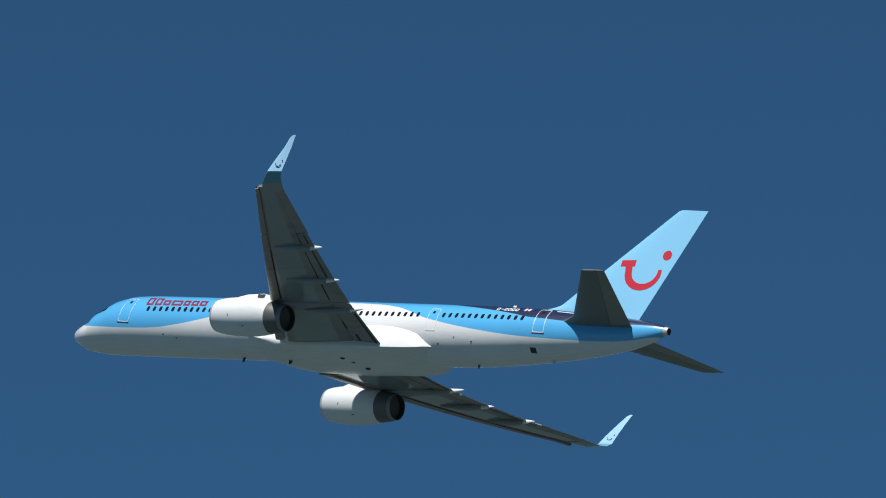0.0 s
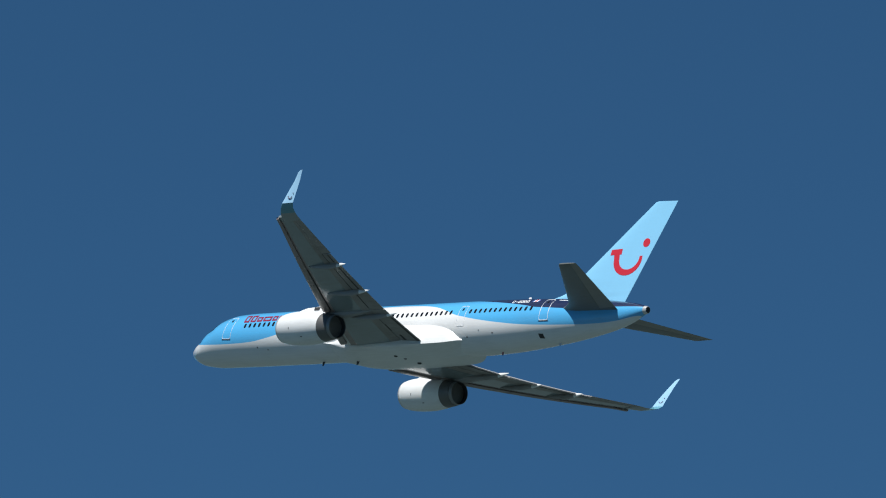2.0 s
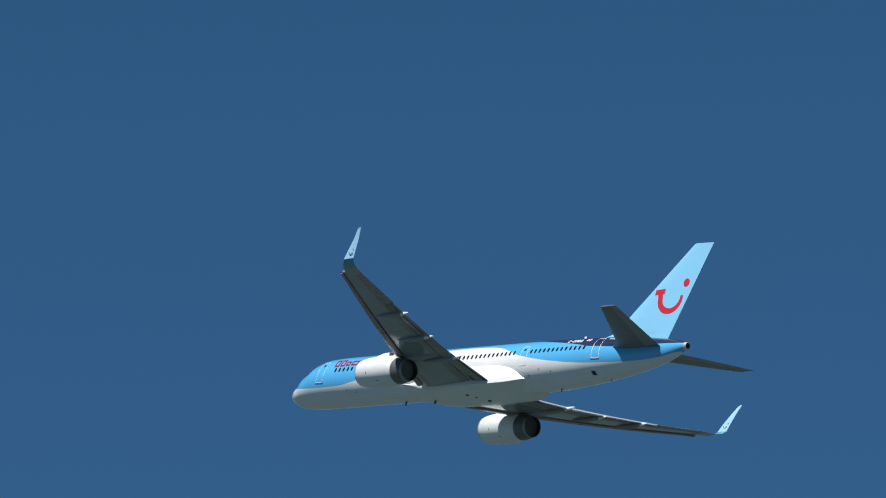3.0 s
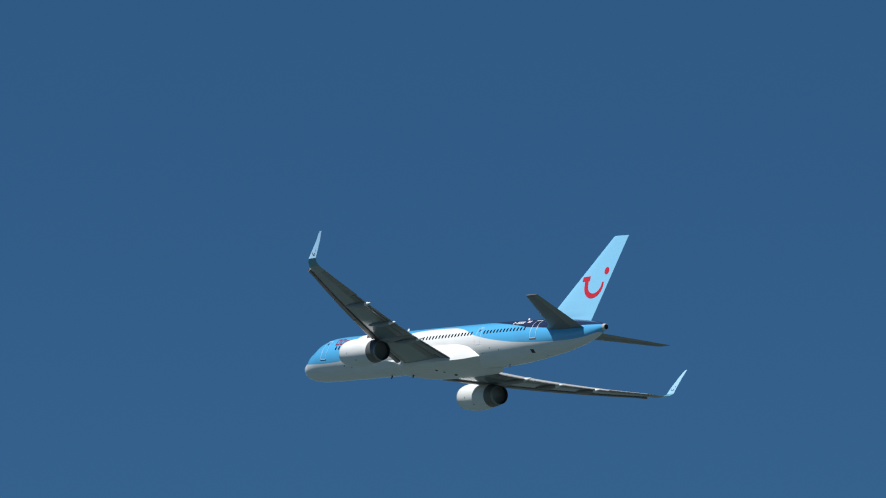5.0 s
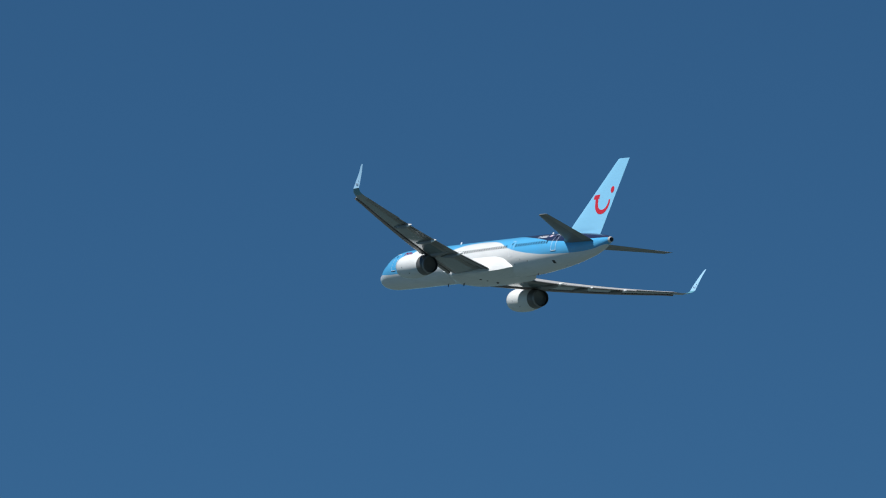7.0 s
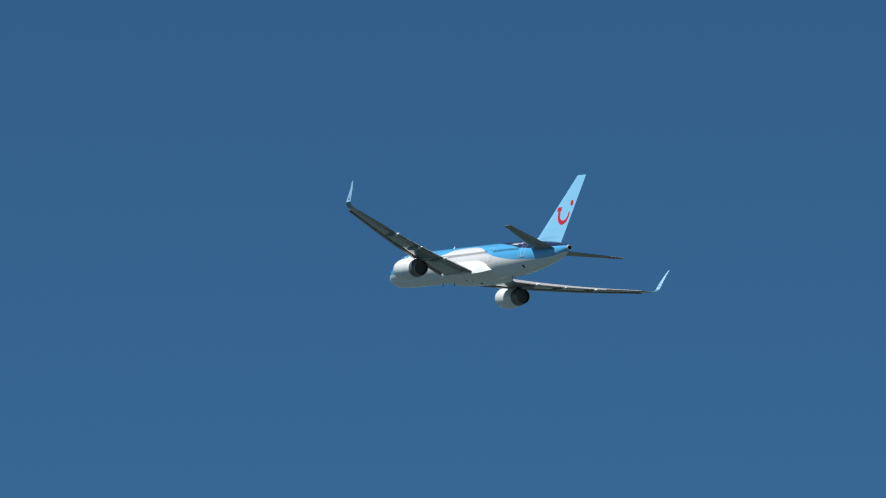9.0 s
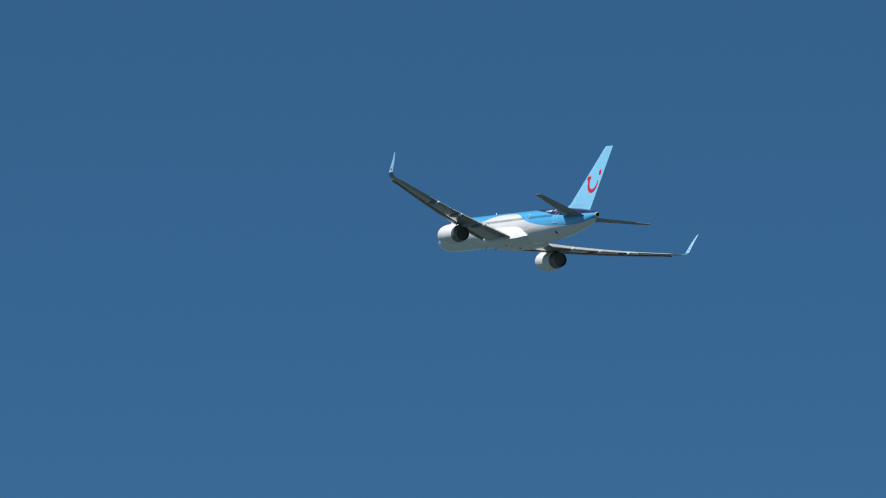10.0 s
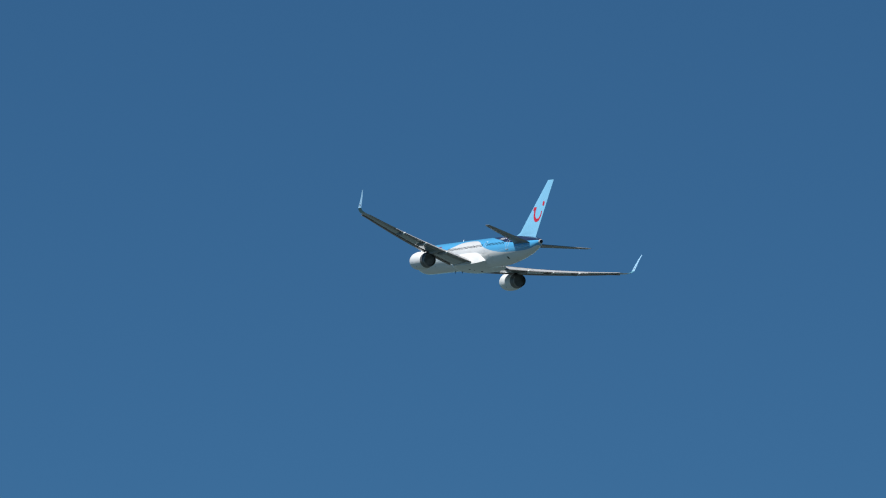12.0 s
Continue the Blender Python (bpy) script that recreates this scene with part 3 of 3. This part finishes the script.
def build_engine(root, side):
    c = (16.6, 6.6 * side, -1.96)
    bm = bmesh.new()
    lathe(bm, [(0.26, 1.05), (0.5, 1.12), (1.0, 1.195), (1.7, 1.25), (2.5, 1.26), (3.2, 1.235), (3.9, 1.15), (4.45, 1.05), (4.44, 0.97), (3.9, 0.95), (1.6, 0.95), (0.8, 0.96), (0.28, 0.99)], c)
    cowl = part("engine_cowl", bm, WHITE_PAINT, root, "white engine cowl")
    bm = bmesh.new()
    lathe(bm, [(0.27, 1.0), (0.2, 0.98), (0.12, 0.99), (0.1, 1.005), (0.12, 1.025), (0.17, 1.04), (0.265, 1.06)], c)
    part("intake_lip", bm, BARE_METAL, cowl, "bare metal intake lip")
    bm = bmesh.new()
    lathe(bm, [(0.7, 0.97), (0.75, 0.2), (0.5, 0.1), (0.42, 0.01)], c)
    part("fan", bm, DARK_GREY, cowl)
    bm = bmesh.new()
    lathe(bm, [(4.30, 1.035), (4.46, 1.035), (4.9, 0.985), (5.2, 0.935), (5.34, 0.905), (5.33, 0.84), (4.9, 0.84), (4.4, 0.84)], c)
    part("exhaust_nozzle", bm, HOT_METAL, cowl, "heat-stained dark metal exhaust nozzle")
    bm = bmesh.new()
    lathe(bm, [(5.25, 0.86), (5.335, 0.885), (5.5, 0.87), (5.64, 0.85), (5.65, 0.825), (5.5, 0.815), (5.25, 0.815)], c)
    part("nozzle_lip", bm, LIP_METAL, cowl, "paler metal lip of the nozzle")
    bm = bmesh.new()
    lathe(bm, [(4.3, 0.83), (5.1, 0.82), (5.6, 0.814), (5.6, 0.80), (4.7, 0.79), (4.5, 0.5), (4.52, 0.3), (4.7, 0.24), (5.0, 0.10), (5.1, 0.01)], c)
    part("exhaust_core", bm, MATT_BLACK, cowl, "black exhaust core")
    # small vents and latches
    for x, a, lx, lz in ((1.75, 200, 0.05, 0.16), (2.9, 232, 0.18, 0.06), (2.4, 262, 0.3, 0.05)):
        for s in (-1, 1):
            ang = radians(a)
            r = 1.232
            bm = bmesh.new()
            bmesh.ops.create_cube(bm, size=1)
            m = Matrix.Translation((c[0] + x, c[1] - s * r * abs(math.cos(ang)), c[2] + r * math.sin(ang))) @ Matrix.Rotation(s * radians(a - 180), 4, "X") @ Matrix.Diagonal((lx, 0.05, lz, 1))
            bmesh.ops.transform(bm, matrix=m, verts=bm.verts)
            part("vent", bm, NEAR_BLACK, cowl)
    # pylon
    bm = bmesh.new()
    y = 6.5
    rows = [(17.3, -0.75, -0.95, 0.05), (17.9, -0.52, -1.0, 0.16), (18.6, -0.36, -1.0, 0.22), (19.8, -0.28, -1.0, 0.25), (21.0, -0.5, -1.05, 0.26)]
    shape = lambda x, t, b, w: sided([(x, y + w * math.cos(2 * math.pi * k / 16), (t + b) / 2 + (t - b) / 2 * max(-1, min(1, 1.25 * math.sin(2 * math.pi * k / 16)))) for k in range(16)], side)
    loft(bm, [shape(*r) for r in rows])
    pylon = part("pylon", bm, WHITE_PAINT, root, "white engine pylon under the wing")
    # rear of the pylon: grey paints in the shade under the wing
    bm = bmesh.new()
    loft(bm, [shape(*r) for r in [(20.98, -0.5, -1.04, 0.25), (21.8, -0.6, -1.14, 0.3), (22.8, -0.7, -1.17, 0.3), (24.2, -0.7, -1.02, 0.2), (25.4, -0.66, -0.82, 0.05)]])
    part("pylon_tail", bm, PALE_GREY, pylon, "tapered rear of the pylon, its shade painted in as grey")
    bm = bmesh.new()
    bmesh.ops.create_cube(bm, size=1)
    bmesh.ops.transform(bm, matrix=Matrix.Translation((19.75, 6.5 * side, -0.52)) @ Matrix.Diagonal((0.55, 0.56, 0.24, 1)), verts=bm.verts)
    part("vent", bm, NEAR_BLACK, pylon)


# ---- tail ----
def build_tail(root):
    bm = bmesh.new()
    rings = []
    for z in [1.55 + 0.07 * i for i in range(18)] + [2.8 + 0.3 * i for i in range(23)] + [9.44, 9.5]:
        le = 40.72 + (z - 5.16) * 1.009
        if z < 2.66:
            le -= 4.6 * (2.66 - z) ** 2
        le = max(le, 36.6)
        te = 44.40 + (z - 1.55) * 0.362
        if z > 9.45:
            le += 0.12
        rings.append(section((le, 0, z), (te, 0, z), (0, 1, 0), 0.085 if z > 3.2 else 0.085 * 6 / max(6, te - le), 14))
    loft(bm, rings)
    fin = part("fin", bm, PALE_PAINT, root, "tall swept pale-blue fin with a red curved emblem")
    # emblem on both faces: a hooked smile and a dot
    arc = []
    for k in range(15):
        u = k / 14
        a = radians(180 + 190 * u)
        arc.append((43.81 + 1.17 * math.cos(a), 5.10 + 1.08 * math.sin(a)))
    half = [0.26 * (1 - 0.5 * (k / 14) ** 2) for k in range(15)]
    for face in (-1, 1):
        def place(x, z):
            le, te = 40.72 + (z - 5.16) * 1.009, 44.40 + (z - 1.55) * 0.362
            u = max(0.02, min(0.98, (x - le) / (te - le)))
            t = 5 * 0.085 * (0.2969 * math.sqrt(u) - 0.126 * u - 0.3516 * u * u + 0.2843 * u ** 3 - 0.1036 * u ** 4) + 0.0015 * u
            return Vector((x, face * (t + 0.012 * 4 * u * (1 - u) * face) * (te - le), z))
        bm = bmesh.new()
        emblem_ribbon(bm, [(42.50, 5.80), (42.55, 5.45)] + arc, [0.26, 0.26] + half, place, Vector((0, face, 0)))
        emblem_ribbon(bm, [(41.90, 5.62), (42.3, 5.63), (42.6, 5.64), (43.0, 5.66)], 0.22, place, Vector((0, face, 0)))
        part("smile_emblem", bm, RED, fin, "red hooked curve")
        bm = bmesh.new()
        ring_o, ring_i = [], []
        for k in range(24):
            a = 2 * math.pi * k / 24
            p = place(45.2 + 0.33 * math.cos(a), 6.30 + 0.34 * math.sin(a))
            ring_o.append(p + Vector((0, face * 0.012, 0)))
            ring_i.append(p - Vector((0, face * 0.02, 0)))
        loft(bm, [ring_i, ring_o])
        part("emblem_dot", bm, RED, fin, "red dot")
    for side in (-1, 1):
        def tail_ring(y, start, end, thick=0.095):
            u = (y - 1) / 6.4
            fillet = 1.1 * max(0.0, 2.2 - max(y, 1.0)) ** 2 if start == 0.0 else 0.0
            end = (end * (4.6 - 2.82 * u) + fillet) / (4.6 - 2.82 * u + fillet)
            le, te = (40.2 + 4.52 * u - fillet, y, 0.83 + 0.85 * u), (44.8 + 1.70 * u, y, 0.87 + 0.81 * u)
            return sided(section(le, te, (0, 0, 1), thick, 12, start, end), side)
        ys = [0.3 + 7.0 * i / 12 for i in range(13)]
        bm = bmesh.new()
        loft(bm, [tail_ring(y, 0.0, 0.66) for y in ys] + [tail_ring(7.42, 0.05, 0.66, 0.05)])
        stab = part("tailplane", bm, TAIL_GREY, root, "dark olive-grey swept tailplane")
        bm = bmesh.new()
        loft(bm, [tail_ring(y, 0.67, 1.0) for y in [1.2 + 6.1 * i / 12 for i in range(13)]] + [tail_ring(7.42, 0.67, 0.98, 0.05)])
        part("elevator", bm, ELEVATOR_GREY, stab, "lighter olive-grey elevator")
        bm = bmesh.new()
        loft(bm, [tail_ring(y, 0.655, 0.675, 0.088) for y in (1.2, 7.2)])
        part("elevator_gap", bm, DARK_GREY, stab)
        bm = bmesh.new()
        loft(bm, [tail_ring(y, 0.66, 1.0) for y in (0.3, 0.8, 1.18)])
        part("tailplane_root", bm, TAIL_GREY, stab)


def build_belly(root):
    """The bulged fairing that joins wing and fuselage."""
    # station, half width at the crease, top, crease height, keel
    rows = [(13.8, 1.15, -1.0, -1.1, -1.7), (14.9, 1.53, -0.82, -0.95, -1.80), (16.3, 1.62, -0.55, -1.12, -1.91), (17.4, 1.86, -0.36, -1.28, -2.05), (19.5, 2.18, 0.1, -1.55, -2.12), (23.0, 2.22, 0.1, -1.64, -2.12), (26.5, 2.2, 0.1, -1.70, -2.02),
            (28.2, 2.12, -0.1, -1.65, -1.92), (28.9, 2.01, -0.3, -1.57, -1.885), (29.35, 1.84, -0.6, -1.46, -1.86), (29.7, 1.60, -0.8, -1.32, -1.83), (30.05, 1.32, -0.95, -1.20, -1.79), (31.8, 0.95, -1.3, -1.4, -1.72), (34.4, 0.4, -1.45, -1.5, -1.58)]
    bm = bmesh.new()
    rings = []
    for i in range(91):
        x = 13.8 + 20.6 * i / 90
        w, top, mid, low = (smooth_table(rows, x, k) for k in (1, 2, 3, 4))
        ring = []
        lean = max(0.0, min(1.0, 0.5 * (x - 25.6) / 3.4), min(1.0, (18.0 - x) / 2.0))
        q = max(0.0, min(1.0, (x - 23.5) / 5.5))
        tuck = 0.72 * q * q * (3 - 2 * q)
        for k in range(24):
            a = math.pi * k / 24
            ring.append((x, w * (1 - tuck * math.sin(a)) * math.copysign(abs(math.cos(a)) ** (1 + lean), math.cos(a)), mid + (low - mid) * math.sin(a) ** (0.85 + 0.75 * lean)))
        for k in range(12):
            q = k / 12
            ring.append((x, -w * (1 - 0.17 * q ** 1.4), mid + (top - mid) * q))
        for k in range(12, 0, -1):
            q = k / 12
            ring.append((x, w * (1 - 0.17 * q ** 1.4), mid + (top - mid) * q))
        rings.append(ring)
    loft(bm, rings)
    part("belly_fairing", bm, WHITE_PAINT, root, "white bulged wing-root fairing")


def blade(root, name, mat, x, y, z, long, tall, lean, label=""):
    """A small swept blade aerial; tall is negative below the hull."""
    bm = bmesh.new()
    loft(bm, [section((x, y, z), (x + long, y, z), (0, 1, 0), 0.12, 6), section((x + lean, y, z + tall), (x + lean + long * 0.55, y, z + tall), (0, 1, 0), 0.12, 6)])
    part(name, bm, mat, root, label)


def build_details(root, hull):
    blade(root, "aerial", LINE_WHITE, 14.9, 0, 2.15, 0.42, 0.42, 0.16, "white blade aerial on the crown")
    blade(root, "aerial", LINE_WHITE, 34.3, 0, 2.15, 0.40, 0.34, 0.10, "white blade aerial on the crown")
    blade(root, "aerial", NEAR_BLACK, 14.1, 0, -1.78, 0.28, -0.36, 0.06, "dark blade aerial below the belly")
    blade(root, "drain_mast", LETTER_RED, 33.0, 0, -1.70, 0.20, -0.30, 0.12, "small red drain mast below the belly")
    blade(root, "drain_mast", BARE_METAL, 38.7, 0, -1.22, 0.34, -0.22, 0.10)
    blade(root, "drain_mast", NEAR_BLACK, 18.2, -0.4, -2.02, 0.34, -0.34, 0.08, "dark drain mast below the belly")
    for x, y, r in ((22.95, -1.0, 0.13), (23.5, -0.5, 0.10), (24.1, 0.4, 0.13)):
        bm = bmesh.new()
        bmesh.ops.create_uvsphere(bm, u_segments=12, v_segments=8, radius=r)
        bmesh.ops.transform(bm, matrix=Matrix.Translation((x, y, -2.14 + 0.1 * abs(y))) @ Matrix.Diagonal((1.6, 1, 0.8, 1)), verts=bm.verts)
        part("belly_lamp", bm, PORT_GREY if r < 0.12 else NEAR_BLACK, root)
    for x, z, w, h in ((37.76, -1.02, 0.42, 0.24), (8.26, -1.05, 0.12, 0.10), (9.34, -1.21, 0.11, 0.07), (33.17, -0.84, 0.14, 0.08), (30.56, -1.05, 0.12, 0.1), (31.81, -0.64, 0.10, 0.07)):
        for side in (-1,) if x == 37.76 else (-1, 1):
            bm = bmesh.new()
            hull_patch(bm, [(x - w / 2, z - h / 2), (x + w / 2, z - h / 2), (x + w / 2, z + h / 2), (x - w / 2, z + h / 2)], side, 0.012, 2, 2, 0.03)
            part("hull_port", bm, NEAR_BLACK if x > 37 else PORT_GREY, hull)


# ---- ground below, out of sight ----
bm = bmesh.new()
bmesh.ops.create_circle(bm, cap_ends=True, radius=12000, segments=96)
ground_mesh = bpy.data.meshes.new("ground")
bm.to_mesh(ground_mesh)
bm.free()
ground_mesh.materials.append(GRASS)
ground = tagged(new("ground", ground_mesh), "flat summer meadow reaching the horizon", "ground", kind="structure")

# ---- the aircraft ----
airliner = tagged(new("airliner"), "white and sky-blue twin-engined airliner climbing away, wheels up", "airplane")
fuselage = build_fuselage(airliner)
build_doors(airliner)
build_markings(fuselage)
build_belly(airliner)
for wing_side in (-1, 1):
    build_wing(airliner, wing_side)
    build_engine(airliner, wing_side)
build_tail(airliner)
build_details(airliner, fuselage)


def motions():
    walk(airliner, [
        (0.0, pose(-17.52, 723.04, 163.37, -15.481, 8.809, -36.322)),
        (0.5, pose(-48.36, 745.89, 166.62, -15.093, 8.165, -36.519)),
        (1.0, pose(-79.13, 768.81, 169.92, -14.627, 7.616, -36.701)),
        (1.5, pose(-109.91, 791.86, 173.24, -14.112, 7.155, -36.871)),
        (2.0, pose(-140.73, 815.08, 176.60, -13.572, 6.778, -37.029)),
        (2.5, pose(-171.64, 838.48, 179.98, -13.031, 6.476, -37.177)),
        (3.0, pose(-202.65, 862.09, 183.39, -12.508, 6.243, -37.317)),
        (4.8, pose(-315.20, 948.79, 195.85, -10.991, 5.875, -37.776)),
        (5.0, pose(-327.78, 958.58, 197.25, -10.870, 5.870, -37.824)),
        (5.5, pose(-359.31, 983.18, 200.76, -10.615, 5.883, -37.946)),
        (6.0, pose(-390.92, 1007.95, 204.27, -10.428, 5.925, -38.068)),
        (6.5, pose(-422.59, 1032.88, 207.80, -10.305, 5.990, -38.193)),
        (7.0, pose(-454.31, 1057.96, 211.33, -10.240, 6.070, -38.322)),
        (7.2, pose(-467.01, 1068.04, 212.74, -10.228, 6.105, -38.375)),
        (8.8, pose(-568.97, 1149.64, 224.05, -10.314, 6.388, -38.842)),
        (9.0, pose(-581.77, 1159.98, 225.46, -10.331, 6.417, -38.908)),
        (9.5, pose(-613.85, 1186.00, 228.98, -10.355, 6.477, -39.080)),
        (10.0, pose(-646.09, 1212.32, 232.50, -10.335, 6.512, -39.265)),
        (10.5, pose(-678.53, 1239.01, 236.00, -10.241, 6.517, -39.465)),
        (11.0, pose(-711.27, 1266.14, 239.48, -10.043, 6.484, -39.681)),
        (11.5, pose(-744.38, 1293.83, 242.96, -9.705, 6.407, -39.916)),
        (12.0, pose(-777.98, 1322.21, 246.41, -9.191, 6.280, -40.169)),
    ])


motions()
